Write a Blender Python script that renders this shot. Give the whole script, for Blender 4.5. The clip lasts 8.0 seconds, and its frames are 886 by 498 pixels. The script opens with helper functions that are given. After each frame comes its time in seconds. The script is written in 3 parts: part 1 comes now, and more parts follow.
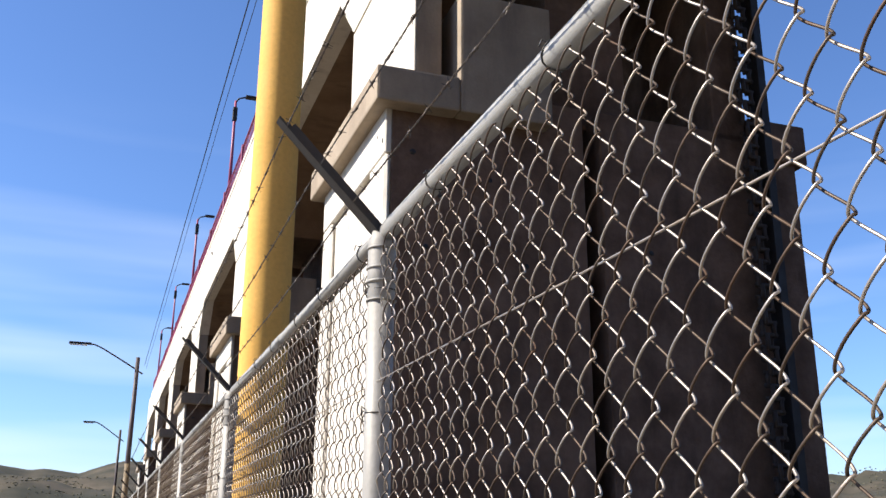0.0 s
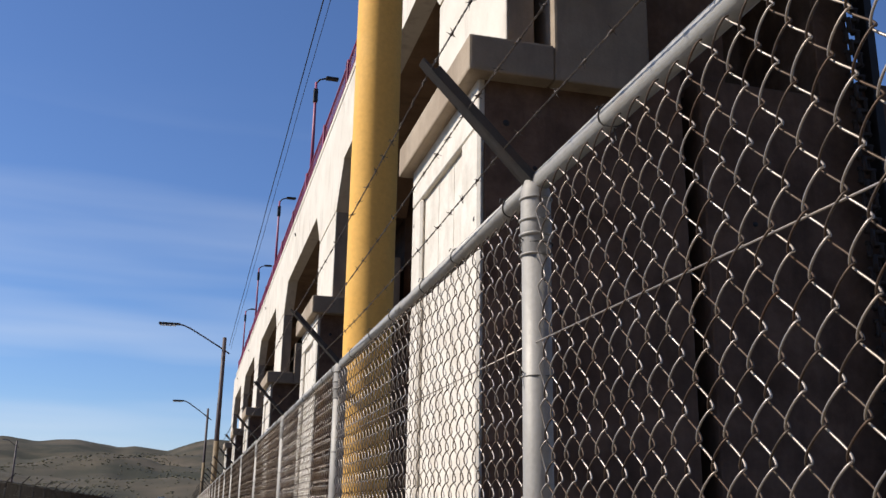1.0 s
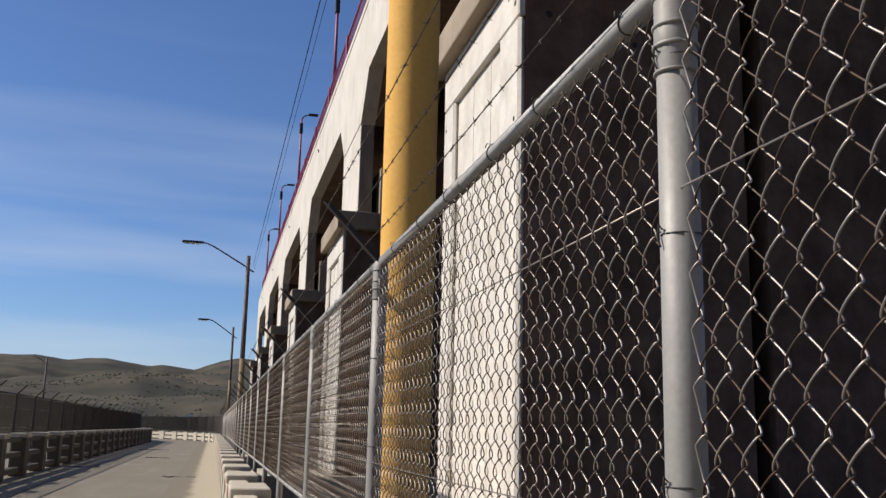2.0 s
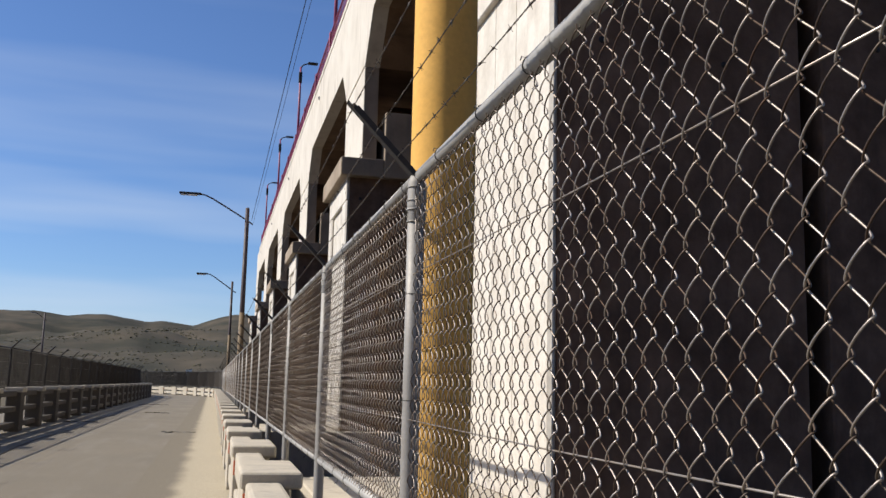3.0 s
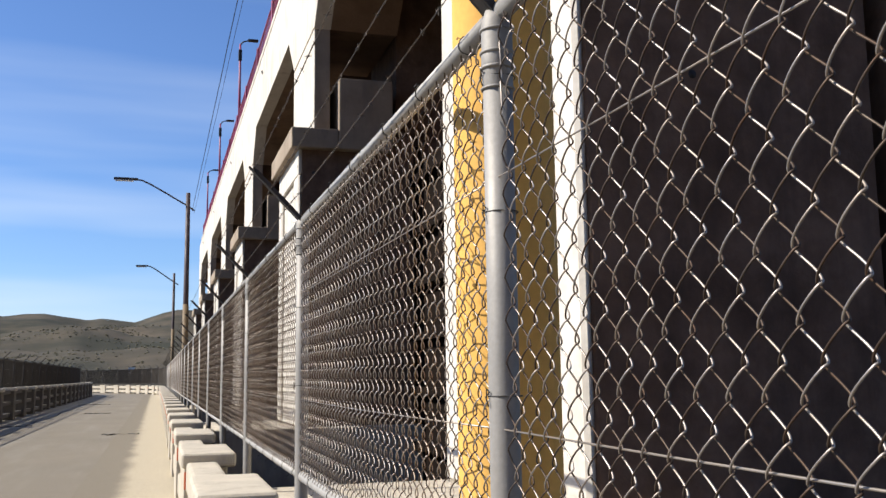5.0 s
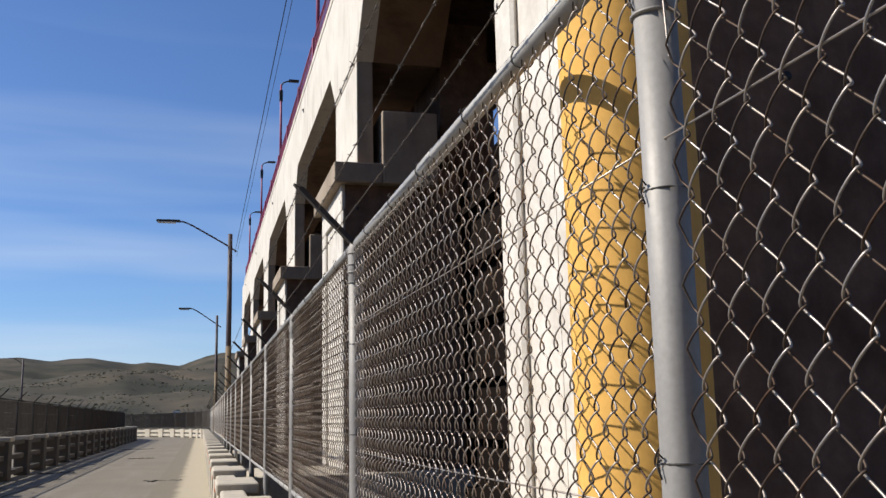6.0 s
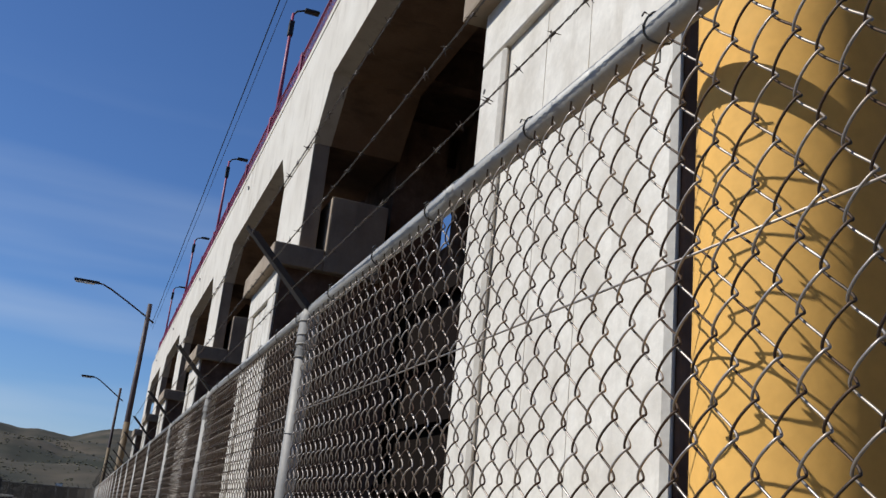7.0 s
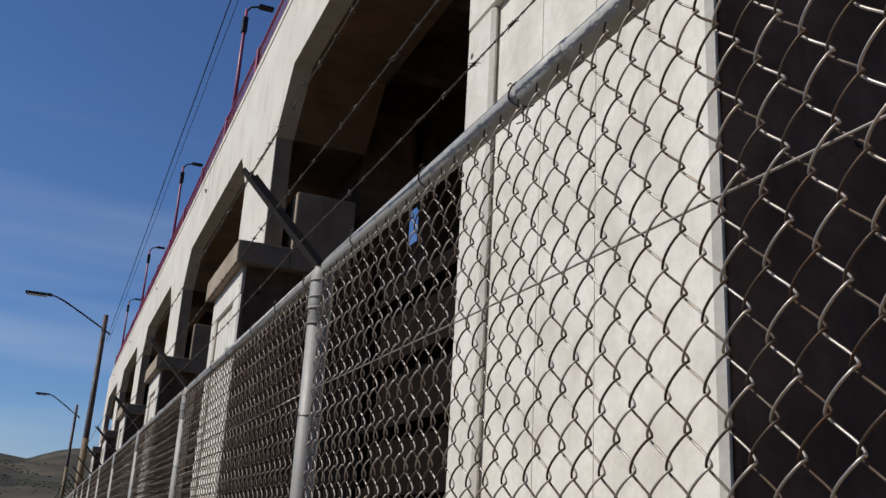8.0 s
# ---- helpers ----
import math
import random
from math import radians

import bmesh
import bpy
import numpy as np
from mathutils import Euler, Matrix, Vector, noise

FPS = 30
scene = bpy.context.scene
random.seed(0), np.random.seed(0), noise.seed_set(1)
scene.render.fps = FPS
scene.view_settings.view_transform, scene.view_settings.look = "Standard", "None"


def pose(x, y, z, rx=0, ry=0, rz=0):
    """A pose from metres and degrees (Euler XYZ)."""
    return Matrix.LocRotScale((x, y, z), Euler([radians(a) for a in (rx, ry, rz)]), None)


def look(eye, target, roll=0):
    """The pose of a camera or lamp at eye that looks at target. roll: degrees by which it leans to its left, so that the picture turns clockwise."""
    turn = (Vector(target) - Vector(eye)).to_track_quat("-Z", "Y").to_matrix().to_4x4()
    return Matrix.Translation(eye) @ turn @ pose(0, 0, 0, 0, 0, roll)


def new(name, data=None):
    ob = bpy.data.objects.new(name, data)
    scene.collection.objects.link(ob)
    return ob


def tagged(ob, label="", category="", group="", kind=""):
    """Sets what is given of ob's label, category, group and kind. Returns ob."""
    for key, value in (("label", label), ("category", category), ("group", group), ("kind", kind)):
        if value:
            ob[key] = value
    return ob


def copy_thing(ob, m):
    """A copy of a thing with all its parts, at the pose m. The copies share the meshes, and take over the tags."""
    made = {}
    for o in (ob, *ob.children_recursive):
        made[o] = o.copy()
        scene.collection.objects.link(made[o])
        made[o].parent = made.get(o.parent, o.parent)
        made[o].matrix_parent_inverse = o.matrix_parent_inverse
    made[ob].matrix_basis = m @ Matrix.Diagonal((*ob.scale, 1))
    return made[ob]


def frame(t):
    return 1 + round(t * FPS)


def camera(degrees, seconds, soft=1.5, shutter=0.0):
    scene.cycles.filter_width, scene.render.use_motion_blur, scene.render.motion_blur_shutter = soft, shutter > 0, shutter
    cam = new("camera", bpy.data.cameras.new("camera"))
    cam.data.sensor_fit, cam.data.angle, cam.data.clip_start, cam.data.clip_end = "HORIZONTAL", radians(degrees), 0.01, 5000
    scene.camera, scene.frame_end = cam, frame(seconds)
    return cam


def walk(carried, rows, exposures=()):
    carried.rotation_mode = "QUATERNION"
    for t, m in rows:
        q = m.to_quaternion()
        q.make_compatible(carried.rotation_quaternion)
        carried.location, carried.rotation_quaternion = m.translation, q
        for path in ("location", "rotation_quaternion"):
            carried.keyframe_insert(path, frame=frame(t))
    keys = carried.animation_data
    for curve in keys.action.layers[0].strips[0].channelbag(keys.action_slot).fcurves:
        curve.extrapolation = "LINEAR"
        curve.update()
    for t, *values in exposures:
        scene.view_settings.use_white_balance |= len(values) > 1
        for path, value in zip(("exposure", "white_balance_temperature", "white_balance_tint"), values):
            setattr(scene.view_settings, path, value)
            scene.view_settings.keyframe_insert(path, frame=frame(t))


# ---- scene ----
cam = camera(50.5, 8.0)
PATH = [
    (0, (-0.608, 0.259, 1.441), (0.026, 2.064, 2.024), 0.3),
    (0.5, (-0.642, 0.358, 1.437), (-0.121, 2.197, 2.024), 2.1),
    (1, (-0.73, 0.507, 1.426), (-0.246, 2.37, 1.968), 1.0),
    (1.5, (-0.783, 0.711, 1.374), (-0.252, 2.594, 1.792), 1.2),
    (2, (-0.721, 1.107, 1.399), (-0.269, 3.018, 1.779), 1.3),
    (3.5, (-0.738, 2.367, 1.368), (-0.258, 4.29, 1.631), 0.9),
    (4, (-0.774, 2.778, 1.372), (-0.202, 4.673, 1.655), -0.2),
    (4.5, (-0.735, 3.197, 1.361), (-0.141, 5.088, 1.624), -0.3),
    (6, (-0.668, 4.232, 1.396), (-0.176, 6.139, 1.745), -1.3),
    (6.5, (-0.608, 4.636, 1.403), (-0.148, 6.496, 1.975), 3.6),
    (7, (-0.655, 5.049, 1.43), (-0.042, 6.862, 2.011), 6.0),
    (7.5, (-0.717, 5.366, 1.445), (0.012, 7.154, 1.967), 5.0),
    (8, (-0.681, 5.711, 1.384), (0.016, 7.488, 1.982), 3.3),
]
walk(cam, [(t, look(e, a, r)) for t, e, a, r in PATH],
     [(0.0, 1.06, 6500, 10), (0.5, 0.8, 6500, 10), (1.0, 0.40, 6550, 11), (1.5, 0.26, 6550, 11), (2.0, 0.2, 6550, 11), (3.5, 0.42, 6500, 10),
      (4.0, 0.47, 6500, 10), (4.5, 0.76, 6500, 10), (6.0, 0.38, 6400, 10), (6.5, 0.2, 6250, 9), (7.0, -0.02, 6000, 8), (7.5, -0.25, 5900, 8),
      (8.0, -0.2, 6150, 9)])

SUN_AZ, SUN_EL = radians(-78), radians(40)
sun_dir = Vector((math.sin(SUN_AZ) * math.cos(SUN_EL), math.cos(SUN_AZ) * math.cos(SUN_EL), math.sin(SUN_EL)))

# ---- world and sun ----
world = bpy.data.worlds.new("sky")
scene.world = world
world.use_nodes = True
wn, wl = world.node_tree.nodes, world.node_tree.links
sky = wn.new("ShaderNodeTexSky")
sky.sky_type, sky.sun_disc = "NISHITA", False
sky.sun_elevation, sky.sun_rotation = SUN_EL, SUN_AZ
sky.altitude, sky.dust_density, sky.ozone_density = 300, 0.3, 3.5
coord = wn.new("ShaderNodeTexCoord")
stretch = wn.new("ShaderNodeMapping")
stretch.inputs["Scale"].default_value = (1.0, 1.0, 11.0)
streak = wn.new("ShaderNodeTexNoise")
streak.inputs["Scale"].default_value, streak.inputs["Detail"].default_value = 1.6, 3.0
ramp = wn.new("ShaderNodeMapRange")
ramp.inputs["From Min"].default_value, ramp.inputs["From Max"].default_value = 0.47, 0.76
ramp.inputs["To Max"].default_value = 0.42
sep = wn.new("ShaderNodeSeparateXYZ")
low = wn.new("ShaderNodeMapRange")
low.inputs["From Min"].default_value, low.inputs["From Max"].default_value = 0.42, 0.12
mul = wn.new("ShaderNodeMath")
mul.operation = "MULTIPLY"
cloud = wn.new("ShaderNodeMix")
cloud.data_type = "RGBA"
cloud.inputs[7].default_value = (6.6, 7.4, 8.6, 1)
wl.new(coord.outputs["Generated"], stretch.inputs["Vector"])
wl.new(stretch.outputs[0], streak.inputs["Vector"])
wl.new(streak.outputs[0], ramp.inputs[0])
wl.new(coord.outputs["Generated"], sep.inputs[0])
wl.new(sep.outputs[2], low.inputs[0])
wl.new(ramp.outputs[0], mul.inputs[0])
wl.new(low.outputs[0], mul.inputs[1])
wl.new(mul.outputs[0], cloud.inputs[0])
deep = wn.new("ShaderNodeMix")
deep.data_type, deep.blend_type = "RGBA", "MULTIPLY"
deep.inputs[0].default_value = 1.0
deep.inputs[7].default_value = (0.80, 0.955, 1.23, 1)
wl.new(sky.outputs[0], deep.inputs[6])
wl.new(deep.outputs[2], cloud.inputs[6])
wl.new(cloud.outputs[2], wn["Background"].inputs[0])
wn["Background"].inputs[1].default_value = 0.08

sun = new("sun", bpy.data.lights.new("sun", "SUN"))
sun.data.energy, sun.data.angle, sun.data.color = 5.0, radians(0.55), (1.0, 0.94, 0.84)
sun.matrix_world = look(sun_dir * 50, (0, 0, 0))


# ---- materials ----
def material(name, base, rough=0.8, metal=0.0, dark=None, scale=3.0, fine=60.0, bump=0.2, amount=0.5,
             stain=None, stain_scale=(1.2, 1.2, 0.25), stain_lo=0.5, stain_hi=0.75, random_value=0.0, sheen=0.5):
    """Base colour with patches at a large scale, grain at a fine one, optional stains that run one way, and a bump."""
    m = bpy.data.materials.new(name)
    m.use_nodes = True
    n, l = m.node_tree.nodes, m.node_tree.links
    p = n["Principled BSDF"]
    p.inputs["Metallic"].default_value = metal
    p.inputs["Specular IOR Level"].default_value = sheen
    tc = n.new("ShaderNodeTexCoord")

    def noise_at(sc, detail=5.0, rough_n=0.6, vec=None):
        t = n.new("ShaderNodeTexNoise")
        t.inputs["Scale"].default_value, t.inputs["Detail"].default_value = sc, detail
        t.inputs["Roughness"].default_value = rough_n
        l.new(vec or tc.outputs["Object"], t.inputs["Vector"])
        return t.outputs[0]

    def mix(fac, a, b, mode="MIX"):
        x = n.new("ShaderNodeMix")
        x.data_type, x.blend_type = "RGBA", mode
        for sock, val in ((x.inputs[0], fac), (x.inputs[6], a), (x.inputs[7], b)):
            if isinstance(val, (tuple, float, int)):
                sock.default_value = val
            else:
                l.new(val, sock)
        return x.outputs[2]

    def span(v, a, b, c=0.0, d=1.0):
        x = n.new("ShaderNodeMapRange")
        for i, val in enumerate((a, b, c, d)):
            x.inputs[1 + i].default_value = val
        l.new(v, x.inputs[0])
        return x.outputs[0]

    big, small = noise_at(scale), noise_at(fine, 3.0)
    dark = dark or tuple(c * 0.6 for c in base)
    col = mix(span(big, 0.38, 0.68, 0.0, amount), (*base, 1), (*dark, 1))
    col = mix(span(small, 0.3, 0.75, 0.0, 0.35), col, tuple(c * 0.62 for c in base) + (1,))
    if stain:
        mp = n.new("ShaderNodeMapping")
        mp.inputs["Scale"].default_value = stain_scale
        l.new(tc.outputs["Object"], mp.inputs["Vector"])
        s = noise_at(2.2, 6.0, 0.65, mp.outputs[0])
        col = mix(span(s, stain_lo, stain_hi, 0.0, 0.75), col, (*stain, 1))
    if random_value:
        info = n.new("ShaderNodeObjectInfo")
        col = mix(span(info.outputs["Random"], 0, 1, 0.0, random_value), col, tuple(c * 0.6 for c in base) + (1,))
    l.new(col, p.inputs["Base Color"])
    l.new(span(big, 0.3, 0.7, max(rough - 0.1, 0.05), min(rough + 0.1, 1.0)), p.inputs["Roughness"])
    if bump:
        b = n.new("ShaderNodeBump")
        b.inputs["Strength"].default_value, b.inputs["Distance"].default_value = bump, 0.01
        add = n.new("ShaderNodeMath")
        l.new(big, add.inputs[0])
        l.new(small, add.inputs[1])
        l.new(add.outputs[0], b.inputs["Height"])
        l.new(b.outputs[0], p.inputs["Normal"])
    return m


CONCRETE = material("pier_concrete", (0.64, 0.59, 0.51), 0.85, dark=(0.47, 0.42, 0.355), scale=1.1, fine=45, bump=0.25,
                    stain=(0.33, 0.28, 0.225), stain_scale=(1.2, 1.2, 0.4), stain_lo=0.52, stain_hi=0.74)
# Pier sides and bay interiors: their shade is put into this colour, besides staining.
SHADED = material("shaded_concrete", (0.190, 0.112, 0.072), 0.9, dark=(0.078, 0.043, 0.026), scale=2.0, fine=16, bump=0.8, amount=1.0,
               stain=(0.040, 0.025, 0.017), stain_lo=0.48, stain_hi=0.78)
TAN = material("tan_concrete", (0.36, 0.285, 0.205), 0.9, dark=(0.23, 0.175, 0.125), scale=1.4, fine=30, bump=0.5, amount=0.9,
               stain=(0.16, 0.125, 0.098), stain_lo=0.5, stain_hi=0.76)
# Bounce light and shade under the arches are put into this brown.
UNDERSIDE = material("shaded_soffit_concrete", (0.21, 0.128, 0.074), 0.92, dark=(0.13, 0.078, 0.045), scale=1.2, fine=22, bump=0.5, amount=0.9,
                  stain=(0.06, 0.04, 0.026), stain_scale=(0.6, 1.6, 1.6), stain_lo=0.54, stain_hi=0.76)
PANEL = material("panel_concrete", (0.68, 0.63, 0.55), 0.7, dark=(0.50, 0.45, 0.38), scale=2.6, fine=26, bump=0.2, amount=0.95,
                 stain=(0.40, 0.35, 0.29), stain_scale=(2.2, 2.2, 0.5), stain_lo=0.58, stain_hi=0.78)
PARAPET = material("parapet_concrete", (0.49, 0.432, 0.335), 0.9, dark=(0.33, 0.30, 0.26), scale=2.5, fine=80, bump=0.35,
                   stain=(0.24, 0.21, 0.18), stain_scale=(2, 2, 0.7))
# Far parapet: the shade on its road side is put into this dark colour.
PARAPET_SHADED = material("shaded_parapet_concrete", (0.095, 0.08, 0.065), 0.9, dark=(0.10, 0.09, 0.08), scale=1.5, fine=60, bump=0.3,
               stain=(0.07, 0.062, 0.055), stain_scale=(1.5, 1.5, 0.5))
ROAD = material("road_surface", (0.178, 0.150, 0.108), 0.95, dark=(0.147, 0.127, 0.098), scale=0.35, fine=140, bump=0.3,
                stain=(0.205, 0.185, 0.15), stain_scale=(0.8, 0.12, 1))


def blown_dust(name, bare, dust, edge, width):
    """Pale dust that thins out over the bare road surface across a ragged edge along x."""
    m = bpy.data.materials.new(name)
    m.use_nodes = True
    n, l = m.node_tree.nodes, m.node_tree.links
    p = n["Principled BSDF"]
    p.inputs["Roughness"].default_value = 0.95
    p.inputs["Specular IOR Level"].default_value = 0.2
    tc, cut, add = n.new("ShaderNodeTexCoord"), n.new("ShaderNodeSeparateXYZ"), n.new("ShaderNodeMath")
    l.new(tc.outputs["Object"], cut.inputs[0])
    waves, grain = n.new("ShaderNodeTexNoise"), n.new("ShaderNodeTexNoise")
    waves.inputs["Scale"].default_value, waves.inputs["Detail"].default_value = 0.9, 6.0
    grain.inputs["Scale"].default_value, grain.inputs["Detail"].default_value = 60.0, 4.0
    for t in (waves, grain):
        l.new(tc.outputs["Object"], t.inputs["Vector"])
    add.operation = "MULTIPLY_ADD"
    add.inputs[1].default_value = 0.3
    l.new(waves.outputs[0], add.inputs[0])
    l.new(cut.outputs[0], add.inputs[2])
    fade = n.new("ShaderNodeMapRange")
    fade.interpolation_type = "SMOOTHSTEP"
    fade.inputs[1].default_value, fade.inputs[2].default_value = edge + 0.15 - width / 2, edge + 0.15 + width / 2
    l.new(add.outputs[0], fade.inputs[0])
    speck = n.new("ShaderNodeMapRange")
    speck.inputs[1].default_value, speck.inputs[2].default_value, speck.inputs[3].default_value, speck.inputs[4].default_value = 0.3, 0.7, 0.8, 1.1
    l.new(grain.outputs[0], speck.inputs[0])
    mix, tone = n.new("ShaderNodeMix"), n.new("ShaderNodeMix")
    mix.data_type = tone.data_type = "RGBA"
    tone.blend_type = "MULTIPLY"
    tone.inputs[0].default_value = 1.0
    mix.inputs[6].default_value, mix.inputs[7].default_value = (*bare, 1), (*dust, 1)
    l.new(fade.outputs[0], mix.inputs[0])
    l.new(mix.outputs[2], tone.inputs[6])
    l.new(speck.outputs[0], tone.inputs[7])
    l.new(tone.outputs[2], p.inputs["Base Color"])
    return m


DUST_EDGE = blown_dust("thinning_dust", (0.186, 0.160, 0.120), (0.40, 0.345, 0.25), -1.09, 0.24)
GALV = material("galvanised_pipe", (0.315, 0.298, 0.274), 0.62, metal=0.3, sheen=0.15, dark=(0.25, 0.24, 0.228), scale=7, fine=90, bump=0.05,
                stain=(0.24, 0.205, 0.17), stain_scale=(4, 4, 1.5), stain_lo=0.56, stain_hi=0.8)
RAIL = material("zinc_coated_rail", (0.40, 0.385, 0.36), 0.62, metal=0.3, sheen=0.15, dark=(0.29, 0.277, 0.255), scale=7, fine=90, bump=0.08,
                stain=(0.26, 0.21, 0.16), stain_scale=(4, 1.5, 4), stain_lo=0.56, stain_hi=0.8)
WIRE = material("zinc_wire", (0.39, 0.352, 0.32), 0.5, metal=0.8, dark=(0.29, 0.22, 0.155), scale=5, fine=70, bump=0.0, amount=0.8)
# Zinc wire with shade put into its colour, for panels farther along.
WIRE_SHADED = material("shaded_wire", (0.24, 0.205, 0.175), 0.52, metal=0.8, dark=(0.15, 0.10, 0.065), scale=5, fine=70, bump=0.0, amount=0.8)
WIRE_DULL = material("dull_rust_tinged_wire", (0.085, 0.065, 0.05), 0.58, metal=0.7, dark=(0.065, 0.03, 0.014), scale=6, fine=70, bump=0.0, amount=0.9)
# Darker wire for the fence across the road and the panels beyond 72 m.
WIRE_DARK = material("dark_wire", (0.045, 0.037, 0.030), 0.8, metal=0.1, dark=(0.036, 0.024, 0.016), scale=2, fine=20, bump=0.0)
OCHRE = material("faded_ochre_paint", (0.17, 0.115, 0.055), 0.7, dark=(0.12, 0.078, 0.045), scale=3, fine=30, bump=0.1)
TIE = material("tie_wire", (0.05, 0.045, 0.04), 0.6, metal=0.4, bump=0.0)
ARM = material("arm_steel", (0.042, 0.039, 0.038), 0.75, metal=0.15, dark=(0.075, 0.05, 0.036), scale=14, fine=90, bump=0.15)
BARB = material("barbed_wire", (0.07, 0.058, 0.05), 0.6, metal=0.5, dark=(0.08, 0.045, 0.026), scale=9, fine=60, bump=0.0)
YELLOW = material("yellow_paint", (0.73, 0.42, 0.115), 0.7, dark=(0.67, 0.355, 0.075), sheen=0.1, scale=1.5, fine=35, bump=0.06,
                  stain=(0.36, 0.22, 0.07), stain_lo=0.66, stain_hi=0.85, amount=0.35)
PURPLE = material("red_violet_paint", (0.28, 0.03, 0.09), 0.5, dark=(0.17, 0.02, 0.06), scale=4, fine=60, bump=0.05)
STEEL = material("dark_steel", (0.032, 0.028, 0.027), 0.65, metal=0.25, scale=5, fine=60, bump=0.1)
POLE = material("lamp_pole_paint", (0.046, 0.026, 0.028), 0.6, dark=(0.034, 0.022, 0.024), scale=3, fine=50, bump=0.1)
CABLE = material("cable_rubber", (0.02, 0.02, 0.025), 0.7, bump=0.0)
CHAIN = material("rusty_chain", (0.05, 0.04, 0.035), 0.7, metal=0.4, dark=(0.10, 0.055, 0.03), scale=10, fine=60, bump=0.2)
ORANGE = material("reflector_plastic", (0.55, 0.10, 0.03), 0.35, bump=0.0)
# Near-black because the deep shade of the bay is put into the gate's colour.
GATE = material("shade_black_gate", (0.0085, 0.0050, 0.0034), 0.95, dark=(0.005, 0.0034, 0.0025), sheen=0.08, scale=0.7, fine=18, bump=0.2, amount=0.9)
GLASS = material("lamp_lens", (0.6, 0.62, 0.65), 0.2, bump=0.0)
TAR = material("tar_joint", (0.035, 0.032, 0.03), 0.8, scale=6, fine=80)
HILL = material("dry_hillside", (0.112, 0.090, 0.064), 1.0, dark=(0.050, 0.047, 0.034), scale=0.010, fine=0.09, bump=0.0, amount=1.0,
                stain=(0.031, 0.034, 0.025), stain_scale=(0.009, 0.009, 0.02), stain_lo=0.38, stain_hi=0.6, sheen=0.1)
SHRUB = material("shrub_leaf", (0.125, 0.115, 0.076), 0.95, dark=(0.15, 0.13, 0.088), scale=0.05, fine=2.0, bump=0.0, sheen=0.05)
WALLPAINT = material("white_render", (0.75, 0.74, 0.70), 0.8, scale=2, fine=30)


# ---- mesh helpers ----
def box_into(bm, x0, x1, y0, y1, z0, z1, bevel=0.0, segments=1):
    made = bmesh.ops.create_cube(bm, size=1)["verts"]
    for v in made:
        v.co = Vector(((x0 + x1) / 2 + v.co.x * (x1 - x0), (y0 + y1) / 2 + v.co.y * (y1 - y0), (z0 + z1) / 2 + v.co.z * (z1 - z0)))
    if bevel:
        edges = list({e for v in made for e in v.link_edges})
        bmesh.ops.bevel(bm, geom=edges, offset=bevel, segments=segments, affect="EDGES", profile=0.6)
    return bm


def block(x0, x1, y0, y1, z0, z1, bevel=0.0, segments=1):
    return box_into(bmesh.new(), x0, x1, y0, y1, z0, z1, bevel, segments)


def prism(outline, x0, x1):
    """A solid from an outline of (y, z) points, drawn out from x0 to x1."""
    bm = bmesh.new()
    a = [bm.verts.new((x0, y, z)) for y, z in outline]
    b = [bm.verts.new((x1, y, z)) for y, z in outline]
    n = len(a)
    bm.faces.new(a)
    bm.faces.new(list(reversed(b)))
    for i in range(n):
        bm.faces.new((a[(i + 1) % n], a[i], b[i], b[(i + 1) % n]))
    bmesh.ops.recalc_face_normals(bm, faces=bm.faces)
    return bm


def tube_data(points, radius, sides, closed=False, cap=True):
    """Vertices and faces of a tube along points; radius is a number or one for each point."""
    pts = np.array(points, float)
    n = len(pts)
    rad = np.full(n, radius) if np.isscalar(radius) else np.array(radius, float)
    if closed:
        tan = np.roll(pts, -1, 0) - np.roll(pts, 1, 0)
    else:
        tan = np.gradient(pts, axis=0)
    tan /= np.linalg.norm(tan, axis=1)[:, None] + 1e-12
    ref = np.array((1.0, 0, 0)) if abs(tan[:, 0]).mean() < 0.8 else np.array((0, 0, 1.0))
    u = np.cross(tan, ref)
    u /= np.linalg.norm(u, axis=1)[:, None] + 1e-12
    w = np.cross(tan, u)
    ang = np.arange(sides) * 2 * math.pi / sides
    ring = u[:, None, :] * np.cos(ang)[None, :, None] + w[:, None, :] * np.sin(ang)[None, :, None]
    verts = (pts[:, None, :] + ring * rad[:, None, None]).reshape(-1, 3)
    faces = []
    for i in range(n if closed else n - 1):
        a, b = i * sides, ((i + 1) % n) * sides
        for k in range(sides):
            faces.append((a + k, a + (k + 1) % sides, b + (k + 1) % sides, b + k))
    if cap and not closed:
        faces.append(tuple(range(sides - 1, -1, -1)))
        faces.append(tuple(range((n - 1) * sides, n * sides)))
    return verts, faces


def tubes(items, slots=None):
    """One mesh of several tubes: items are arguments of tube_data, slots the material slot of each."""
    verts, faces, at, slot = [], [], 0, []
    for k, it in enumerate(items):
        v, f = tube_data(*it)
        verts.append(v)
        slot += [slots[k] if slots else 0] * len(f)
        faces += [tuple(i + at for i in q) for q in f]
        at += len(v)
    me = bpy.data.meshes.new("tube")
    me.from_pydata(np.concatenate(verts).tolist(), [], faces)
    me.polygons.foreach_set("use_smooth", [True] * len(me.polygons))
    if slots:
        me.polygons.foreach_set("material_index", slot)
    return me


def thing(name, label, category, group="", kind="", at=(0, 0, 0)):
    ob = new(name)
    ob.location = at
    ob.empty_display_size = 0.2
    return tagged(ob, label, category, group, kind)


